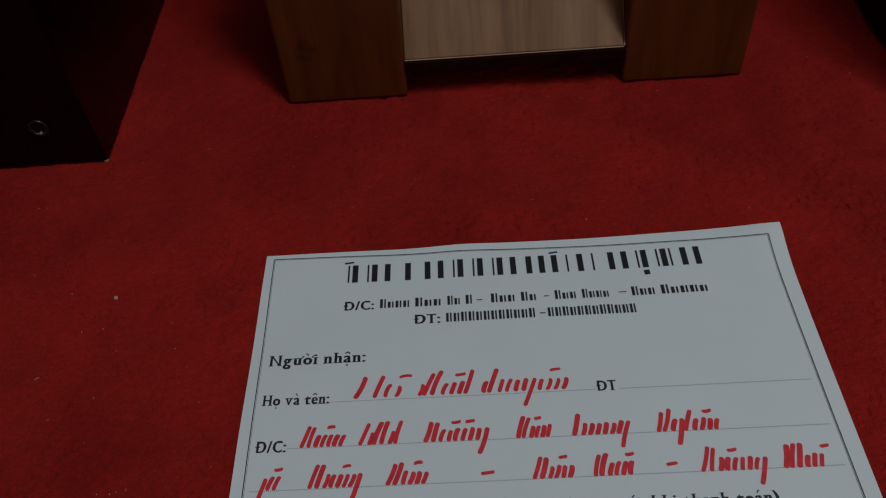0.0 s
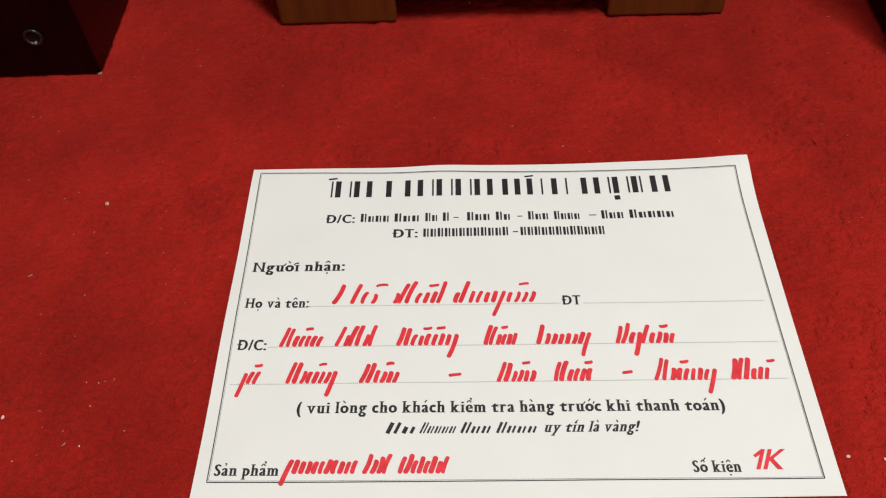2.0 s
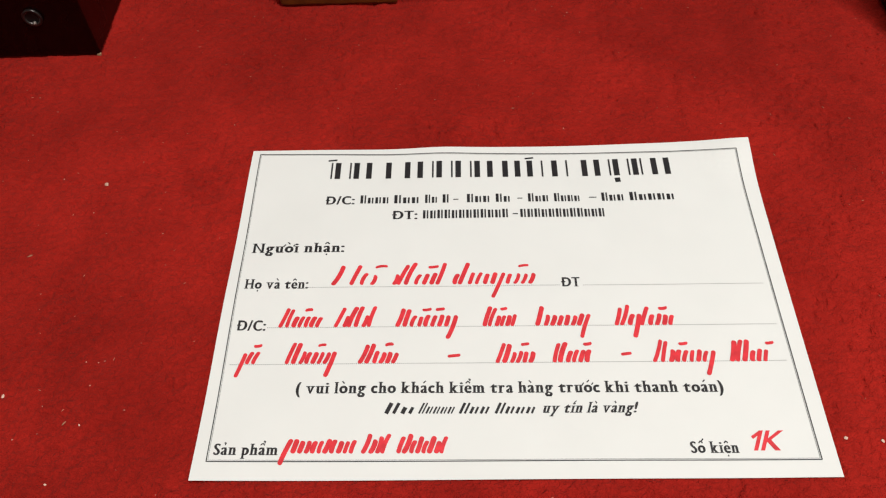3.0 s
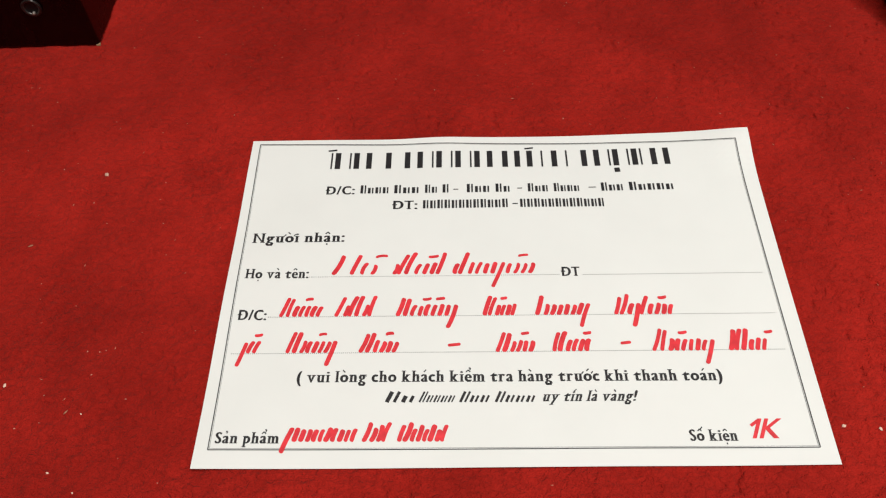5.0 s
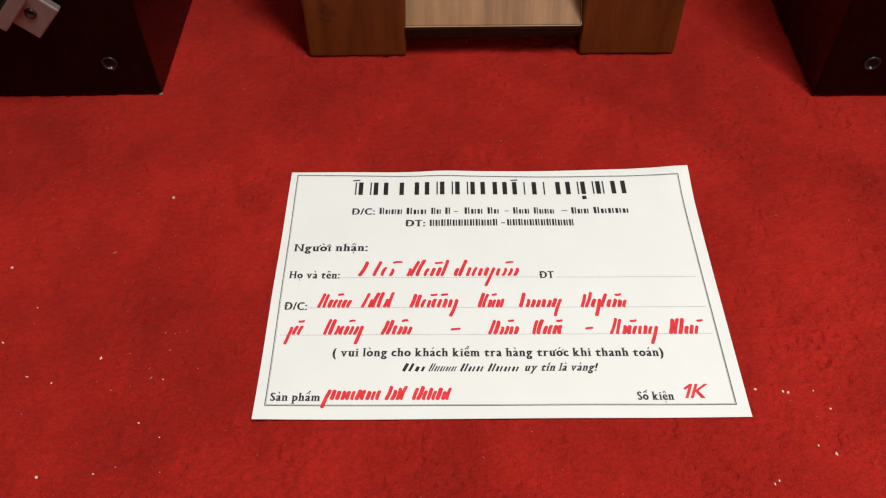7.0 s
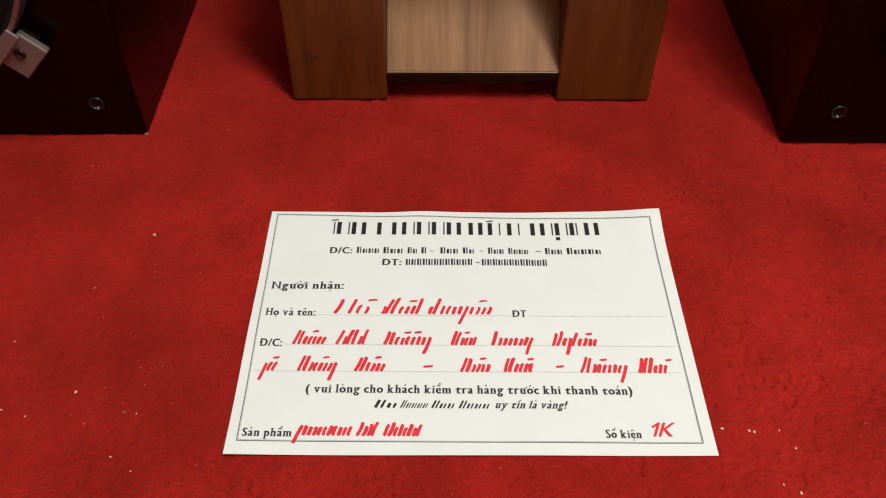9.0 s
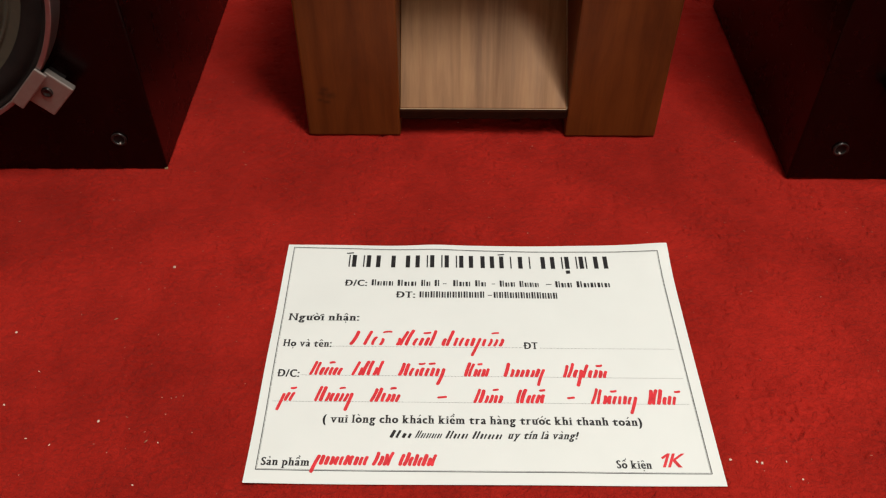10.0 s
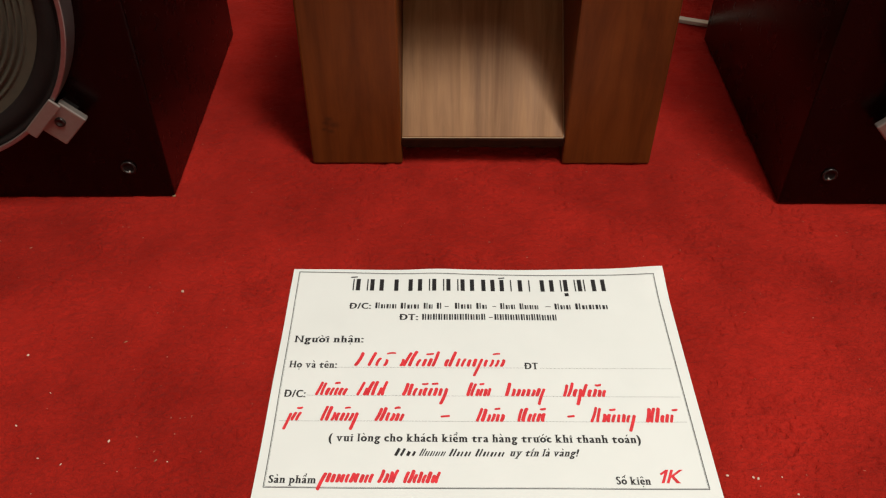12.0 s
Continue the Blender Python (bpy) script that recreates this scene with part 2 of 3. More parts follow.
# ---- loudspeakers ----
def loudspeaker(label):
    """A cabinet whose inner front bottom corner is the origin; it reaches to -x."""
    sp = thing("loudspeaker", 0, 0, 0, label, "loudspeaker", "pair of loudspeakers")
    w, d, h = 0.377, 0.300, 0.58
    part("cabinet", box(-w, 0, 0, d, 0.0, h, 0.0018, 2), LACQUER, sp, "dark mahogany cabinet with glossy lacquer")
    cx, cz, r = -0.188, 0.204, 0.151
    woofer = part("woofer_frame", lathe([(r - 0.034, -0.0005), (r - 0.006, -0.0005), (r - 0.006, -0.017), (r - 0.002, -0.019), (r - 0.002, -0.0005)], 96, cx, cz), RUBBER, sp, "black woofer frame", True)
    part("rim", lathe([(r - 0.0026, -0.0005), (r - 0.0026, -0.0208), (r - 0.0022, -0.0212), (r + 0.0006, -0.0212), (r + 0.0012, -0.0206), (r + 0.0012, -0.0005)], 128, cx, cz), RIM, woofer, "bare aluminium rim")
    rub = [(r - 0.0062, -0.0160)] + [(r - 0.0062 - 0.0155 * i / 10, -0.0140 - 0.0030 * math.sin(math.pi * i / 10)) for i in range(11)] + [(r - 0.0225, -0.0120)]
    part("surround", lathe(rub, 96, cx, cz), RUBBER, woofer, "black rubber surround", True)
    prof = []
    for i in range(121):
        u = i / 120
        rr = (r - 0.0225) * (1 - u) + 0.045 * u
        prof.append((rr, -0.0120 + 0.0110 * u + 0.0017 * (math.sin(u * 98) if u > 0.09 else 0)))
    part("cone", lathe(prof, 96, cx, cz), CONE, woofer, "grey ribbed paper cone", True)
    part("dust_cap", lathe([(0.046, -0.0012)] + [(0.046 * math.cos(i * math.pi / 16), -0.0012 - 0.014 * math.sin(i * math.pi / 16)) for i in range(1, 9)], 64, cx, cz), CONE, woofer, "", True)
    for a, side in ((-44, 1), (-136, -1), (44, -1), (136, 1)):
        turn = Matrix.Translation((cx, 0, cz)) @ Matrix.Rotation(-radians(a), 4, "Y")
        mid = 0.0022 * side
        bm = box(r + 0.0026, r + 0.0270, -0.0185, -0.0115, mid - 0.0165, mid + 0.0165, 0.0012)
        bmesh.ops.transform(bm, matrix=turn, verts=bm.verts[:])
        clamp = part("clamp", bm, ALU, sp, "square aluminium clamp holding the woofer rim")
        bm = box(r - 0.0045, r + 0.0060, -0.0240, -0.0214, -0.0205, 0.0205, 0.0010)
        bmesh.ops.transform(bm, matrix=turn, verts=bm.verts[:])
        part("lip", bm, ALU, clamp)
        bm = box(r + 0.0045, r + 0.0180, -0.0116, -0.0003, mid - 0.010, mid + 0.010)
        bmesh.ops.transform(bm, matrix=turn, verts=bm.verts[:])
        part("spacer", bm, STEEL, clamp, "dark spacer under the clamp")
        at = turn @ Vector((r + 0.0125, 0, mid + 0.001))
        part("bolt", lathe([(0.0, -0.0188), (0.0020, -0.0188), (0.0026, -0.0202), (0.0038, -0.0202), (0.0044, -0.0194), (0.0044, -0.0180)], 20, at.x, at.z), STEEL, clamp, "dark socket-head bolt", True)
    for x in (-0.033, -w + 0.0355):
        for z in (0.0335, h - 0.0335):
            cup = part("grille_socket", lathe([(0.0062, -0.0002), (0.0066, -0.0016), (0.0058, -0.0022), (0.0046, -0.0016), (0.0044, -0.0004)], 28, x, z), STEEL, sp, "small dark grille socket with a metal rim", True)
            part("cup", lathe([(0.0046, -0.0012), (0.0030, -0.0006), (0.0, -0.0004)], 20, x, z), CUP, cup, "", True)
            part("pin", lathe([(0.0012, -0.0006), (0.0011, -0.0020), (0.0006, -0.0026), (0.0, -0.0028)], 12, x, z - 0.0042), ALU, cup, "tiny bright metal pin", True)
    return sp


left = loudspeaker("dark mahogany loudspeaker with a clamped grey woofer, on red carpet")
left.matrix_world = pose(-0.2682, 0.199, 0, 0, 0, 0.6)
right = copy_thing(left, pose(0.648, 0.186, 0, 0, 0, -0.7))

part("worn_corner", box(-0.0022, 0.0003, -0.0003, 0.0016, 0.0002, 0.0014), PANEL_EDGE, left, "pale chip at the bottom corner")

# ---- metal bar on the carpet behind ----
bar = thing("metal_bar", 0.27, 0.531, 0, "flat pale aluminium bar lying on red carpet", "bar", rz=-20)
part("bar_body", box(-0.10, 0.10, -0.006, 0.003, 0.0, 0.005, 0.0008), BAR, bar)


# ---- sheet of paper ----
PW, PH = 0.1485, 0.105


def lift(x, y):
    """Height of the sheet: one far corner curls up, the far edge is a little wavy."""
    u = min(max((x - 0.0) / PW, 0.0), 1.0)
    v = min(max((y + 0.02) / (PH + 0.02), 0.0), 1.0)
    z = 0.0024 * u ** 2.0 * v ** 1.9
    z += 0.0062 * math.exp(-(((x - PW) / 0.024) ** 2 + ((y - PH) / 0.020) ** 2))
    z += 0.0014 * math.exp(-((x + 0.034) / 0.020) ** 2) * max(0.0, (y - 0.04) / 0.065) ** 2
    z += 0.00025 * (1 + math.sin(x * 62 + y * 20)) * (0.3 + 0.7 * v)
    side = math.exp(-(x + PW) / 0.022) + 0.4 * math.exp(-(y + PH) / 0.02)
    z += 0.0005 * side * (1 + math.sin(x * 41 - y * 62 + 0.6))
    return 0.0007 + z


def lay(x, y, rise=0.0):
    """A point of the sheet in space; where it curls up it draws in a little."""
    z = lift(x, y)
    k = max(0.0, z - 0.003) / 0.01
    return Vector((x - 0.0015 * k, y - 0.0055 * k, z + rise))


def sheet():
    bm = bmesh.new()
    nx, ny = 66, 48
    layers = []
    for dz in (0.0, -0.00022):
        layers.append([[bm.verts.new(lay(x, y, dz)) for x in (-PW + (2 * PW + 0.001) * i / nx for i in range(nx + 1))]
                       for y in (-PH + (2 * PH - 0.0009) * j / ny for j in range(ny + 1))])
    for g in layers:
        for j in range(ny):
            for i in range(nx):
                bm.faces.new((g[j][i], g[j][i + 1], g[j + 1][i + 1], g[j + 1][i]))
    t, b = layers
    rim = [(0, i) for i in range(nx)] + [(j, nx) for j in range(ny)] + [(ny, i) for i in range(nx, 0, -1)] + [(j, 0) for j in range(ny, 0, -1)]
    for (j, i), (l, k) in zip(rim, rim[1:] + rim[:1]):
        bm.faces.new((t[j][i], t[l][k], b[l][k], b[j][i]))
    return bm


note = thing("delivery_note", 0, 0, 0, "white delivery note with printed form and red marker writing on carpet", "paper")
part("sheet", sheet(), PAPER, note, "white sheet with one corner curling up")
RISE = 0.00016


def drape(bm, extra=0.0):
    for v in bm.verts:
        v.co = lay(v.co.x, v.co.y, RISE + extra)
    return bm


def strip(bm, a, b, width, slices):
    """A flat line from a to b, cut into slices."""
    a, b = Vector(a), Vector(b)
    n = Vector((-(b - a).y, (b - a).x)).normalized() * width / 2
    rows = [(bm.verts.new((*(a.lerp(b, i / slices) - n), 0)), bm.verts.new((*(a.lerp(b, i / slices) + n), 0))) for i in range(slices + 1)]
    for p, q in zip(rows, rows[1:]):
        bm.faces.new((p[0], q[0], q[1], p[1]))


def printed_frame(inset, width, name):
    """The form's border; the print sits a little askew on the sheet."""
    c = [(-0.1437 + inset, 0.1010 - inset), (0.1413 - inset, 0.0962 - inset), (0.1420 - inset, -0.0966 + inset), (-0.1420 + inset, -0.0957 + inset)]
    bm = bmesh.new()
    for a, b in zip(c, c[1:] + c[:1]):
        strip(bm, a, b, width, 60)
    part(name, drape(bm), INK, note)


printed_frame(0.0, 0.00050, "border_line")
printed_frame(0.00068, 0.00016, "border_line")


def dotted(x0, x1, ya, yb):
    bm = bmesh.new()
    n = int((x1 - x0) / 0.00098)
    for i in range(n):
        x, y = x0 + (x1 - x0) * i / n, ya + (yb - ya) * i / n
        strip(bm, (x - 0.00022, y), (x + 0.00022, y), 0.00044, 1)
    part("dotted_line", drape(bm), DOTS, note)


dotted(-0.104, 0.031, 0.0025, 0.0020)
dotted(0.043, 0.138, 0.0018, 0.0014)
dotted(-0.123, 0.139, -0.0225, -0.0238)
dotted(-0.139, 0.139, -0.0441, -0.0450)


GLYPHS = {}
SKEW = 0.006
STEM, HAIR = 0.052, 0.0


def glyph(ch, bold, book):
    """Outline of one plain letter of the built-in font, with its left edge at 0, as points and faces.
    book: stems thickened sideways and thin feet added, as a bold book face has."""
    if (ch, bold, book) not in GLYPHS:
        curve = bpy.data.curves.new("letter", "FONT")
        curve.body, curve.offset, curve.resolution_u = ch, bold, 4
        ob = bpy.data.objects.new("letter", curve)
        scene.collection.objects.link(ob)
        me = bpy.data.meshes.new_from_object(ob.evaluated_get(bpy.context.evaluated_depsgraph_get()))
        bpy.data.objects.remove(ob)
        pts = [(v.co.x, v.co.y) for v in me.vertices]
        faces = [tuple(p.vertices) for p in me.polygons]
        flip = [1.0 if p.normal.z > 0 else -1.0 for p in me.polygons]
        sides = collections.Counter(tuple(sorted(e)) for f in faces for e in zip(f, f[1:] + f[:1]))
        feet = []
        out = [[0.0, 0.0] for _ in pts]
        for f, sign in zip(faces, flip):
            for a, b in zip(f, f[1:] + f[:1]):
                if sides[tuple(sorted((a, b)))] > 1:
                    continue
                (xa, ya), (xb, yb) = pts[a], pts[b]
                length = math.hypot(xb - xa, yb - ya) or 1.0
                for k in (a, b):
                    out[k][0] += sign * (yb - ya) / length
                    out[k][1] -= sign * (xb - xa) / length
                if abs(ya - yb) < 0.012 and 0.05 < abs(xa - xb) < 0.22 and (ya < 0.08 or ya > 0.36) and ch not in "./:-!()1":
                    x0, x1 = min(xa, xb) - 0.105, max(xa, xb) + 0.105
                    feet.append((x0, x1, *((ya - 0.002, ya + 0.042) if ya < 0.2 else (ya - 0.042, ya + 0.002))))
        if book:
            for k, (nx, ny) in enumerate(out):
                size = math.hypot(nx, ny)
                if size:
                    pts[k] = (pts[k][0] + STEM * nx / size, pts[k][1] - HAIR * ny / size)
            for x0, x1, y0, y1 in feet:
                k = len(pts)
                pts += [(x0, y0), (x1, y0), (x1, y1), (x0, y1)]
                faces.append((k, k + 1, k + 2, k + 3))
        lo = min(p[0] for p in pts)
        GLYPHS[ch, bold, book] = ([(px - lo, py) for px, py in pts], faces)
        bpy.data.meshes.remove(me)
    return GLYPHS[ch, bold, book]


# a letter with marks: plain letter and marks (^ roof, ` and / accents, ? hook, . dot below, + horn, - bar)
MARKED = {"ư": "u+", "ờ": "o+`", "ậ": "a^.", "ọ": "o.", "à": "a`", "ê": "e^", "ò": "o`", "á": "a/", "ể": "e^?", "ớ": "o+/",
          "ả": "a?", "ẩ": "a^?", "ố": "o^/", "ệ": "e^.", "Đ": "D-", "í": "i/", "1": "1~"}


def marks(bm, kinds, x0, x1, top):
    c, w = (x0 + x1) / 2, 0.075
    y = top + 0.07
    for k in kinds:
        if k == "^":
            strip(bm, (c - 0.15, y), (c, y + 0.12), w, 1)
            strip(bm, (c, y + 0.12), (c + 0.15, y), w, 1)
            y, c = y + 0.1, c + 0.12
        elif k == "`":
            strip(bm, (c - 0.12, y + 0.15), (c + 0.04, y + 0.01), w, 1)
        elif k == "/":
            strip(bm, (c - 0.04, y + 0.01), (c + 0.12, y + 0.15), w, 1)
        elif k == "?":
            strip(bm, (c - 0.07, y + 0.15), (c + 0.06, y + 0.13), w, 1)
            strip(bm, (c + 0.06, y + 0.14), (c, y + 0.01), w, 1)
        elif k == ".":
            strip(bm, ((x0 + x1) / 2 - 0.05, -0.16), ((x0 + x1) / 2 + 0.05, -0.16), 0.1, 1)
        elif k == "+":
            strip(bm, (x1 - 0.03, top - 0.07), (x1 + 0.09, top + 0.06), w, 1)
        elif k == "~":
            strip(bm, (x0 - 0.16, 0.44), (x0 + 0.06, 0.66), 0.13, 1)
        elif k == "-":
            strip(bm, (x0 - 0.07, 0.35), (x0 + 0.26, 0.35), w, 1)


def lettering(body, x0, x1, y, height, material, bold=0.0, slant=0.0, name="printed_line", book=True):
    """Words in the built-in font between x0 and x1 on the line y; height is that of a capital."""
    bm, pen = bmesh.new(), 0.0
    for ch in body:
        if ch == " ":
            pen += 0.30
            continue
        coded = MARKED.get(ch, ch)
        pts, faces = glyph(coded[0], bold, book)
        wide = max(p[0] for p in pts)
        vs = [bm.verts.new((pen + px, py, 0)) for px, py in pts]
        for f in faces:
            bm.faces.new([vs[i] for i in f])
        marks(bm, coded[1:], pen, pen + wide, 0.70 if coded[0].isupper() else 0.52 if coded[0] != "i" else 0.55)
        pen += wide + (0.05 if book else 0.09)
    for v in bm.verts:
        v.co.x += slant * v.co.y
    lo, hi = min(v.co.x for v in bm.verts), max(v.co.x for v in bm.verts)
    for v in bm.verts:
        v.co.x, v.co.y = x0 + (v.co.x - lo) / (hi - lo) * (x1 - x0), y + v.co.y * height / 0.69
        v.co.y -= SKEW * (v.co.x - (x0 + x1) / 2)
    part(name, drape(bm), material, note)


lettering("Người nhận:", -0.1385, -0.0868, 0.0262, 0.0066, INK)
lettering("Họ và tên:", -0.1390, -0.1045, 0.0020, 0.0062, INK)
lettering("ĐT", 0.0312, 0.0412, 0.0010, 0.0060, INK)
lettering("Đ/C:", -0.1392, -0.1240, -0.0242, 0.0062, INK)
lettering("( vui lòng cho khách kiểm tra hàng trước khi thanh toán)", -0.1042, 0.1045, -0.0612, 0.0062, INK)
lettering("uy tín là vàng!", 0.0165, 0.0625, -0.0722, 0.0056, INK, 0.0, 0.45)
lettering("Sản phẩm", -0.1395, -0.1090, -0.0925, 0.0057, INK)
lettering("Số kiện", 0.0834, 0.1055, -0.0930, 0.0057, INK)
lettering("1K", 0.1122, 0.1278, -0.0918, 0.0096, RED, 0.016, 0.42, "marker_mark", False)
lettering("Đ/C:", -0.1005, -0.0835, 0.0605, 0.0062, INK)
lettering("ĐT:", -0.0613, -0.0467, 0.0490, 0.0062, INK)


def upright_bars(words, y, height, material, name, slant=0.0, thick=(0.3, 0.3), low=1.0, seed=1):
    """Plain bars in place of small print, joined word by word; words: (x0, x1, how many letters).
    A letter is two bars; low is the height of all but a word's first."""
    rng = random.Random(seed)
    for x0, x1, n in words:
        bm = bmesh.new()
        pitch = (x1 - x0) / n
        for i in range(n):
            h = height * (1.0 if i == 0 else low * rng.uniform(0.94, 1.06))
            for k, w in ((0.26, thick[0]), (0.72, thick[1])):
                x = x0 + pitch * (i + k)
                base = y - SKEW * x
                strip(bm, (x, base), (x + slant * h, base + h), pitch * w, 2)
        tagged(part(name, drape(bm, 0.00004), material, note), kind="stuff")


def dash(x0, x1, y, width, material, name):
    bm = bmesh.new()
    strip(bm, (x0, y), (x1, y), width, 2)
    part(name, drape(bm, 0.00004), material, note)


def spans(text, x0, scale, start):
    return [(x0 + (a - start) * scale, x0 + (b - start) * scale, n) for a, b, n in text]


def stroke(bm, a, b, width, bow=0.0):
    """A bar with round ends, slightly bowed, as a marker leaves it."""
    a, b = Vector(a), Vector(b)
    length, r = (b - a).length, width / 2
    n = Vector((-(b - a).y, (b - a).x)).normalized()
    rows = []
    for d in [r * (1 - math.cos(k * math.pi / 8)) for k in range(1, 4)] + [r + (length - 2 * r) * k / 4 for k in range(5)] + [length - r * (1 - math.cos(k * math.pi / 8)) for k in (3, 2, 1)]:
        edge = min(d, length - d, r)
        half = math.sqrt(max(0.0, r * r - (r - edge) ** 2))
        u = d / length
        c = a.lerp(b, u) + n * bow * 4 * u * (1 - u)
        rows.append((bm.verts.new((*(c - n * half), 0)), bm.verts.new((*(c + n * half), 0))))
    for p, q in zip(rows, rows[1:]):
        bm.faces.new((p[0], q[0], q[1], p[1]))


def word_bars(words, y, tall, low, width, slant, material, name, seed, square=False):
    """Plain bars in place of the letters of words (x0, x1, pattern): I tall, i low, j low with a tail below, T and t thick and thin
    tall ones; after a bar ^ is a short one above it, . one below."""
    rng = random.Random(seed)
    for x0, x1, pattern in words:
        slots = [c for c in pattern if c not in "^."]
        pitch = (x1 - x0) / len(slots)
        i = -1
        for c in pattern:
            i += c not in "^."
            x = x0 + pitch * (i + 0.5)
            base = y - SKEW * x
            w = width * (0.3 if c == "t" else 1.0 if square else rng.uniform(0.85, 1.15))
            lean = slant + (0.0 if square else rng.uniform(-0.07, 0.07))
            bm = bmesh.new()
            bow = 0.0 if square else rng.uniform(-0.16, 0.16) * pitch
            top = tall if c in "ITt" else low
            if c in "IijTt":
                foot = -0.62 * tall if c == "j" else 0.0
                top *= 1.0 if square else rng.uniform(0.90, 1.08)
                a, b = (x + lean * (foot - top / 2), base + foot), (x + lean * top / 2, base + top)
            elif c == "^":
                h = tall * 1.13 if square else low + 0.30 * tall
                a, b = (x + slant * h - pitch * 0.7, base + h), (x + slant * h + pitch * 0.7, base + h + 0.05 * tall)
                w *= 0.35 if square else 0.75
            elif c == ".":
                a, b = (x - 0.5 * width, base - 0.28 * tall), (x + 0.45 * width, base - 0.26 * tall)
            else:
                bm.free()
                continue
            if square:
                strip(bm, a, b, w, 4)
            else:
                stroke(bm, a, b, w, bow)
            part(name, drape(bm, 0.00004 + rng.uniform(0, 0.00006)), material, note)


# shop name, its address and numbers: plain bars
word_bars(spans([(568, 658, " t^T tT T"), (682, 875, "T  T T tT tT tT T"), (891, 1012, "T T T^ t T t"), (1032, 1200, "T T tT. tTt T T ")], -0.1045, 0.000332, 568),
          0.0797, 0.0128, 0.0128, 0.0033, 0.0, INK, "title_bar", 1, True)
upright_bars(spans([(640, 693, 4), (700, 747, 3), (755, 779, 2), (786, 800, 1), (829, 872, 3), (880, 908, 2), (937, 975, 3), (983, 1030, 4), (1066, 1107, 3), (1115, 1195, 5)], -0.1005, 0.0003271, 579),
             0.0605, 0.0062, INK, "address_bar", thick=(0.36, 0.20), low=0.72)
upright_bars(spans([(750, 904, 12), (923, 1074, 12)], -0.061, 0.000321, 697), 0.0490, 0.0060, INK, "number_bar", thick=(0.34, 0.22))
upright_bars(spans([(677, 735, 2), (740, 805, 5), (812, 868, 3), (876, 950, 4)], -0.061, 0.0002691, 677), -0.0722, 0.0056, INK, "slogan_bar", 0.45, (0.26, 0.2), 0.62)
# marker writing: plain red bars
word_bars(spans([(592, 672, "I Iii^"), (697, 792, "iIIii^iI"), (806, 953, "iIiiiijii^ii")], -0.0912, 0.0003014, 592),
          0.0032, 0.0140, 0.0072, 0.0023, 0.36, RED, "marker_bar", 2)
word_bars(spans([(499, 573, "IIii^iii"), (599, 668, "IiIIiI"), (707, 815, "IIii^ii^iij"), (864, 919, "IIi^iii"), (955, 1051, "Iiiiiiij"), (1094, 1198, "IIijIii^ii")], -0.117, 0.0002916, 497),
          -0.0232, 0.0118, 0.0068, 0.0023, 0.32, RED, "marker_bar", 3)
word_bars(spans([(427, 460, "ji^i"), (511, 598, "IIiii^iij"), (642, 709, "IIii^ii"), (886, 951, "IIii^ii"), (985, 1051, "IIiii^i"), (1162, 1268, "IIii^iiiij"), (1294, 1360, "IIIiii^")], -0.135, 0.0002839, 425),
          -0.0447, 0.0120, 0.0068, 0.0023, 0.32, RED, "marker_bar", 4)
word_bars(spans([(507, 633, "jiiiiiiiiii"), (645, 691, "IiII"), (707, 793, "IIiIiIiI")], -0.108, 0.0002669, 499), -0.0925, 0.0092, 0.0068, 0.0023, 0.32, RED, "marker_bar", 5)
for a, b in ((797, 820), (1103, 1122)):
    bm = bmesh.new()
    stroke(bm, (-0.135 + (a - 425) * 0.0002839, -0.0406), (-0.135 + (b - 425) * 0.0002839, -0.0399), 0.0017)
    part("marker_dash", drape(bm, 0.00004), RED, note)
for a, b in ((806, 815), (919, 928), (1045, 1058)):
    dash(-0.1005 + (a - 579) * 0.0003271, -0.1005 + (b - 579) * 0.0003271, 0.0630, 0.0006, INK, "printed_dash")
dash(0.0075, 0.0105, 0.0515, 0.0007, INK, "printed_dash")


# ---- carpet pile ----
def field(gen, xs, ys, cell):
    """Smooth random values at the places given."""
    g = gen.random((256, 256))
    u, v = xs / cell + 60, ys / cell + 60
    i, j = np.floor(u).astype(int), np.floor(v).astype(int)
    fu, fv = u - i, v - j
    fu, fv = fu * fu * (3 - 2 * fu), fv * fv * (3 - 2 * fv)
    i, j = i % 255, j % 255
    return (g[i, j] * (1 - fu) + g[i + 1, j] * fu) * (1 - fv) + (g[i, j + 1] * (1 - fu) + g[i + 1, j + 1] * fu) * fv


def mesh_from(name, co, faces, material, smooth):
    """A mesh of many like faces, from arrays."""
    me = bpy.data.meshes.new(name)
    me.vertices.add(len(co))
    me.vertices.foreach_set("co", co.astype(np.float32).ravel())
    k = faces.shape[1]
    me.loops.add(faces.size)
    me.loops.foreach_set("vertex_index", faces.astype(np.int32).ravel())
    me.polygons.add(len(faces))
    me.polygons.foreach_set("loop_start", np.arange(0, faces.size, k, dtype=np.int32))
    me.polygons.foreach_set("use_smooth", np.full(len(faces), smooth))
    me.update()
    me.materials.append(material)
    ob = new(name, me)
    ob.parent = floor
    return ob


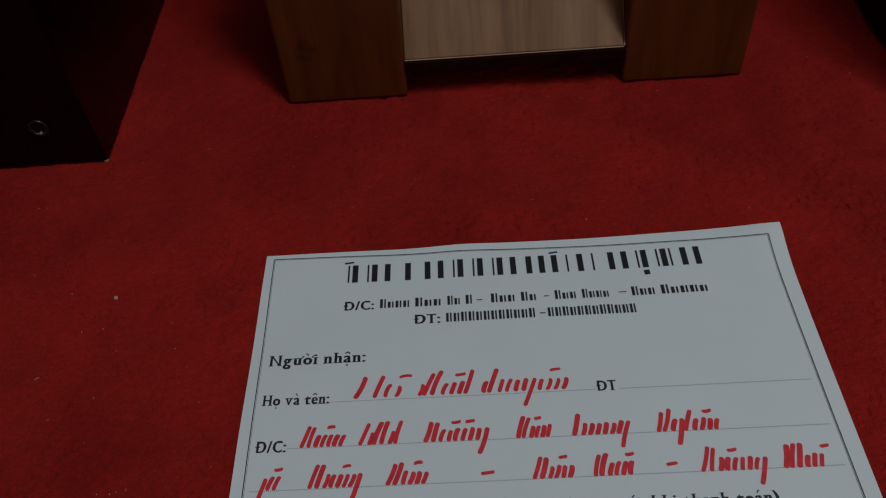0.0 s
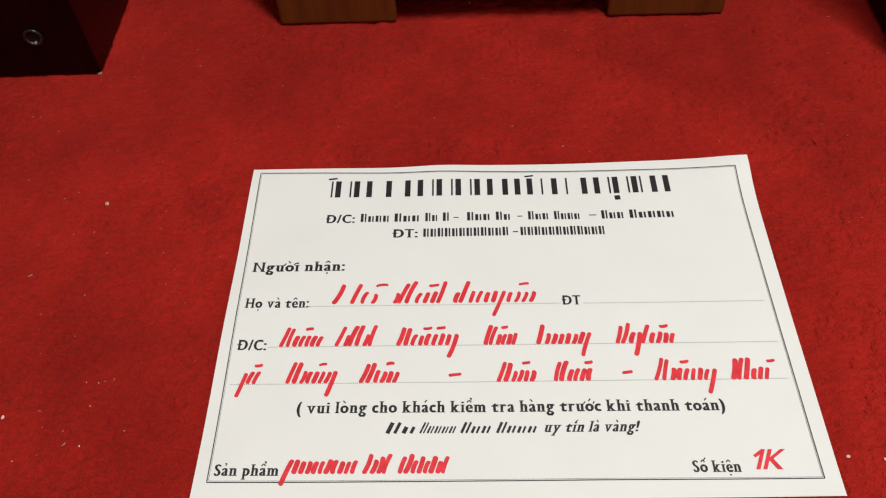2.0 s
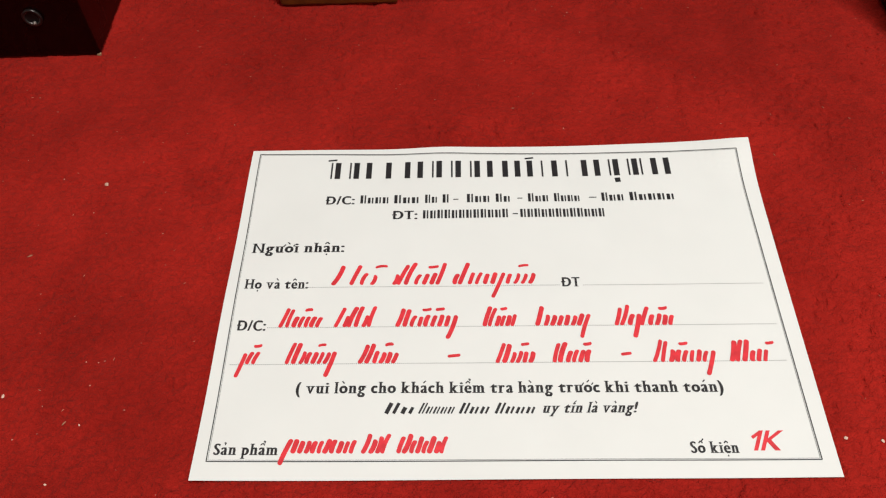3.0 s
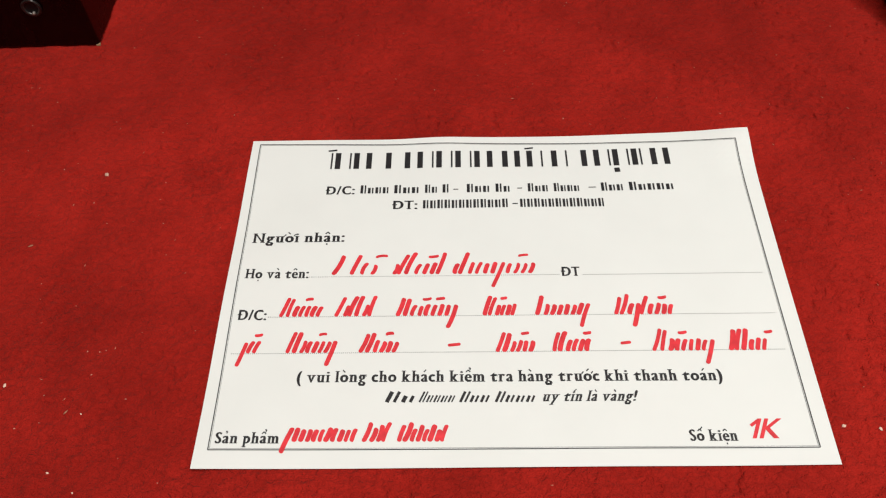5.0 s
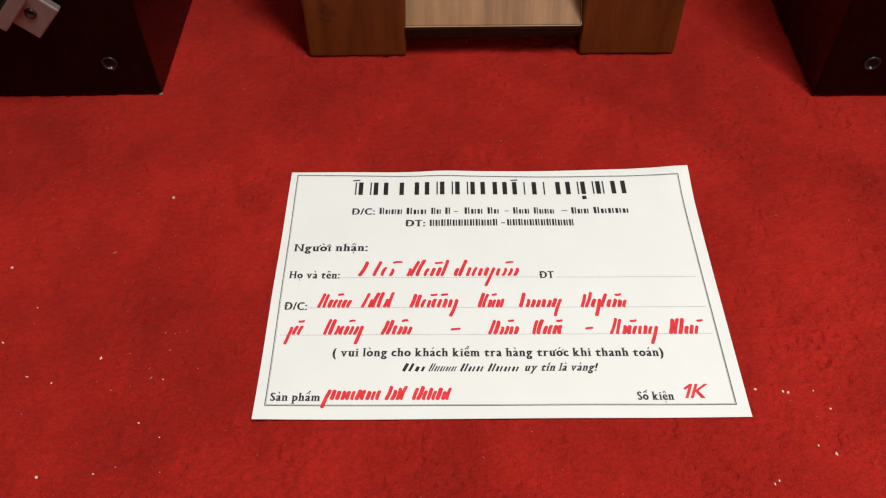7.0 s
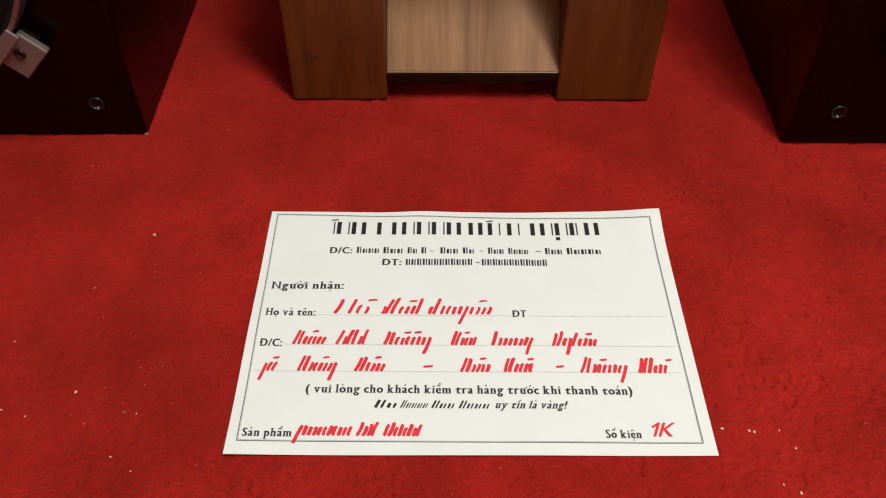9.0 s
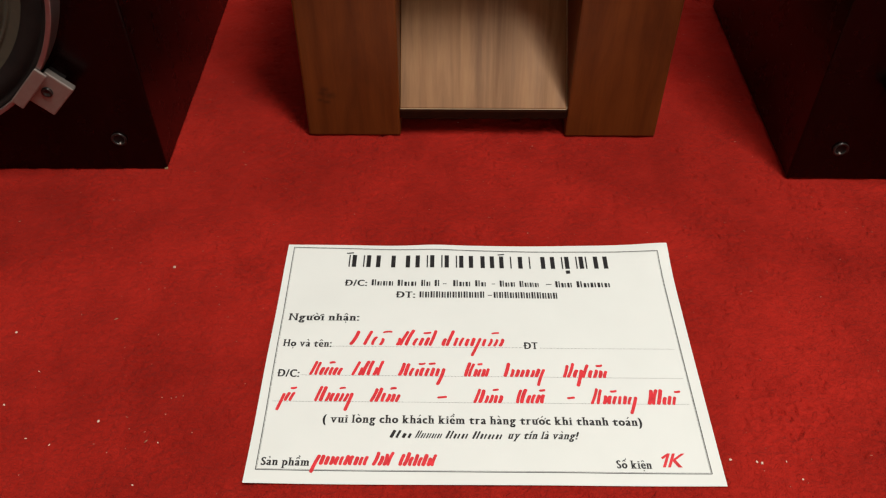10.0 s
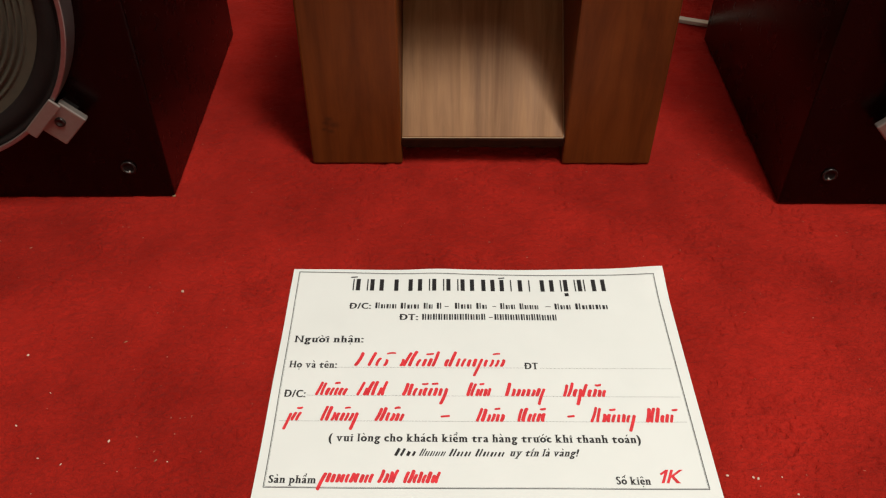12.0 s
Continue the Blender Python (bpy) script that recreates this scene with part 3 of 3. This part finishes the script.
def relief(x, y):
    """Height of the trodden pile: soft lumps, rougher where it was scuffed, with small partings; pressed flat under the sheet."""
    gen = np.random.default_rng(31)
    u = x + 0.006 * (field(gen, x, y, 0.03) - 0.5)
    v = y + 0.006 * (field(gen, x, y, 0.025) - 0.5)
    scuff = field(gen, x, y, 0.04)
    rough = np.clip(0.35 + 1.9 * (scuff - 0.4), 0.25, 1.5)
    z = 0.0017 * (field(gen, u * 0.75, v, 0.0030) - 0.5) * rough
    z += 0.0014 * (field(gen, u * 0.8, v, 0.0075) - 0.5)
    z += 0.0022 * (field(gen, u, v, 0.03) - 0.5)
    dents = np.clip((field(gen, u * 1.4, v * 0.9, 0.0036) - 0.77) / 0.12, 0, 1) * np.clip((field(gen, u, v, 0.02) - 0.5) / 0.15, 0, 1)
    z -= 0.0015 * dents
    under = np.clip((PW + 0.002 - abs(x)) / 0.004, 0, 1) * np.clip((PH + 0.002 - abs(y)) / 0.004, 0, 1)
    z = np.where(under > 0, np.minimum(z, 0.0001), z) - 0.0006
    # sinks into the plain carpet at its rim
    rim = np.clip(np.minimum(np.minimum(0.46 - abs(x), y + 0.20), 0.75 - y) / 0.02, 0, 1)
    return z * rim - 0.0062 * (1 - rim)


def pile(x0, x1, y0, y1, step):
    nx, ny = int((x1 - x0) / step), int((y1 - y0) / step)
    xs, ys = np.meshgrid(np.linspace(x0, x1, nx + 1), np.linspace(y0, y1, ny + 1))
    x, y = xs.ravel(), ys.ravel()
    j, i = np.divmod(np.arange(nx * ny), nx)
    a = j * (nx + 1) + i
    ob = mesh_from("carpet_pile", np.stack((x, y, relief(x, y)), 1), np.stack((a, a + 1, a + nx + 2, a + nx + 1), 1), CARPET, True)
    return tagged(ob, "short red carpet pile trodden into soft uneven tufts", kind="stuff")


pile(-0.46, 0.46, -0.20, 0.32, 0.0010)
pile(-0.46, 0.46, 0.32, 0.75, 0.0018)


def fibres(x0, x1, y0, y1, count, seed):
    """Single fibre ends that stand out of the pile."""
    gen = np.random.default_rng(seed)
    x, y = gen.uniform(x0, x1, count), gen.uniform(y0, y1, count)
    keep = ~((abs(x) < PW - 0.001) & (abs(y) < PH - 0.001))
    keep &= ~((x < -0.2685) & (y > 0.2005) & (y < 0.4995)) & ~((x > 0.2725) & (y > 0.1935) & (y < 0.4925))
    x, y = x[keep], y[keep]
    n = len(x)
    turn = 1.9 + (field(gen, x, y, 0.05) - 0.5) * 1.6 + gen.normal(0, 0.7, n)
    tilt = 1.15 + gen.normal(0, 0.12, n)
    h, w = 0.0017 * gen.uniform(0.6, 1.1, n), 0.00022 * gen.uniform(0.7, 1.3, n)
    z = relief(x, y) - 0.0002
    dx, dy = np.cos(turn), np.sin(turn)
    co = np.empty((n, 3, 3))
    co[:, 0] = np.stack((x + dy * w, y - dx * w, z), 1)
    co[:, 1] = np.stack((x - dy * w, y + dx * w, z), 1)
    co[:, 2] = np.stack((x + dx * h * np.sin(tilt), y + dy * h * np.sin(tilt), z + h * np.cos(tilt)), 1)
    ob = mesh_from("carpet_fibre", co.reshape(-1, 3), np.arange(n * 3).reshape(-1, 3), FIBRE, False)
    return tagged(ob, "fine red fibre ends standing out of the carpet", kind="stuff")


fibres(-0.46, 0.46, -0.20, 0.50, 240000, 12)


# ---- crumbs on the carpet ----
def ground(x, y):
    return float(relief(np.array([x]), np.array([y]))[0])


def crumb(x, y, size, long, material, label, rng):
    bm = bmesh.new()
    bmesh.ops.create_icosphere(bm, subdivisions=1, radius=1.0)
    for v in bm.verts:
        v.co = Vector((v.co.x * long, v.co.y, v.co.z * 0.55)) * size * 0.62 * rng.uniform(0.75, 1.25)
    ob = new("crumb", mesh_of("crumb", bm, material))
    ob.matrix_world = pose(x, y, ground(x, y) + size * 0.3, 0, 0, rng.uniform(0, 180))
    return tagged(ob, label, "crumb", "crumbs on the carpet")


rng = random.Random(7)
BIG = [(-0.332, 0.014), (-0.251, -0.060), (-0.267, -0.140), (0.156, -0.086), (0.172, -0.088), (0.175, -0.0885), (0.198, -0.099), (0.192, -0.129)]
MIDDLE = [(-0.318, -0.047), (-0.294, -0.073), (-0.208, -0.076), (-0.217, -0.105), (-0.235, -0.138), (0.191, -0.087), (0.184, -0.123), (0.153, -0.146),
          (0.156, -0.144), (-0.013, 0.270), (-0.277, -0.078), (-0.304, -0.020), (-0.202, -0.115)]
SMALL = [(-0.251, 0.002), (-0.249, -0.077), (-0.239, -0.083), (-0.228, -0.080), (-0.188, -0.068), (-0.229, -0.066), (-0.214, -0.041), (-0.208, -0.041),
         (-0.205, -0.040), (-0.208, -0.055), (-0.164, -0.110), (-0.289, -0.099), (-0.197, -0.137), (-0.223, -0.134), (-0.225, 0.043), (-0.192, 0.042),
         (-0.197, 0.073), (0.175, -0.094), (0.188, -0.105), (0.155, -0.125), (0.258, 0.054), (0.267, 0.117), (0.286, 0.094), (0.198, 0.055), (0.139, 0.122)]
FAR = [(-0.262, 0.086), (-0.301, -0.034), (-0.291, 0.032), (-0.283, 0.145), (0.054, 0.236), (0.044, 0.243), (-0.061, 0.164), (-0.038, 0.148), (0.042, 0.120), (-0.100, 0.143),
       (-0.293, 0.124), (-0.289, 0.102), (-0.239, 0.125), (-0.165, 0.130), (-0.236, 0.058), (-0.170, 0.271)]
crumb(-0.234, 0.080, 0.0023, 1.3, GRIT, "tiny grey-brown grit lying on red carpet", rng)
crumb(-0.264, 0.027, 0.0010, 3.0, STRAW, "short brown straw bit lying on red carpet", rng)
crumb(-0.216, -0.075, 0.0008, 3.0, STRAW, "short brown straw bit lying on red carpet", rng)
for x, y in BIG:
    crumb(x, y, rng.uniform(0.0012, 0.0016), rng.uniform(1.2, 1.9), CRUMB, "tiny pale crumb lying on red carpet", rng)
for x, y in MIDDLE:
    crumb(x, y, rng.uniform(0.0006, 0.0009), rng.uniform(1.2, 2.2), CRUMB, "tiny pale crumb lying on red carpet", rng)
for x, y in SMALL + FAR:
    crumb(x, y, rng.uniform(0.0004, 0.0006), rng.uniform(1.0, 2.0), SPECK, "tiny pale lint bit on red carpet", rng)


def lint(count, seed):
    """Tiny pale fibres caught in the pile."""
    rng = random.Random(seed)
    bm = bmesh.new()
    for _ in range(count):
        x, y = rng.uniform(-0.44, 0.44), rng.uniform(-0.19, 0.5)
        if abs(x) < PW + 0.006 and abs(y) < PH + 0.006 or abs(x) > 0.262 and y > 0.18 or abs(x - 0.009) < 0.165 and y > 0.245:
            continue
        a, size = rng.uniform(0, math.pi), rng.uniform(0.0002, 0.0005)
        d = Vector((math.cos(a), math.sin(a), 0)) * size * rng.uniform(1.0, 3.0)
        n = Vector((-math.sin(a), math.cos(a), 0)) * size * 0.55
        c = Vector((x, y, ground(x, y) + 0.0003))
        low = [bm.verts.new(c + v) for v in (-d, n, d, -n)]
        tip = bm.verts.new(c + Vector((0, 0, size * 0.7)))
        for p, q in zip(low, low[1:] + low[:1]):
            bm.faces.new((p, q, tip))
        bm.faces.new(low[::-1])
    return tagged(part("carpet_lint", bm, LINT, floor, "scattered pale lint caught in the carpet"), kind="stuff")


lint(420, 23)
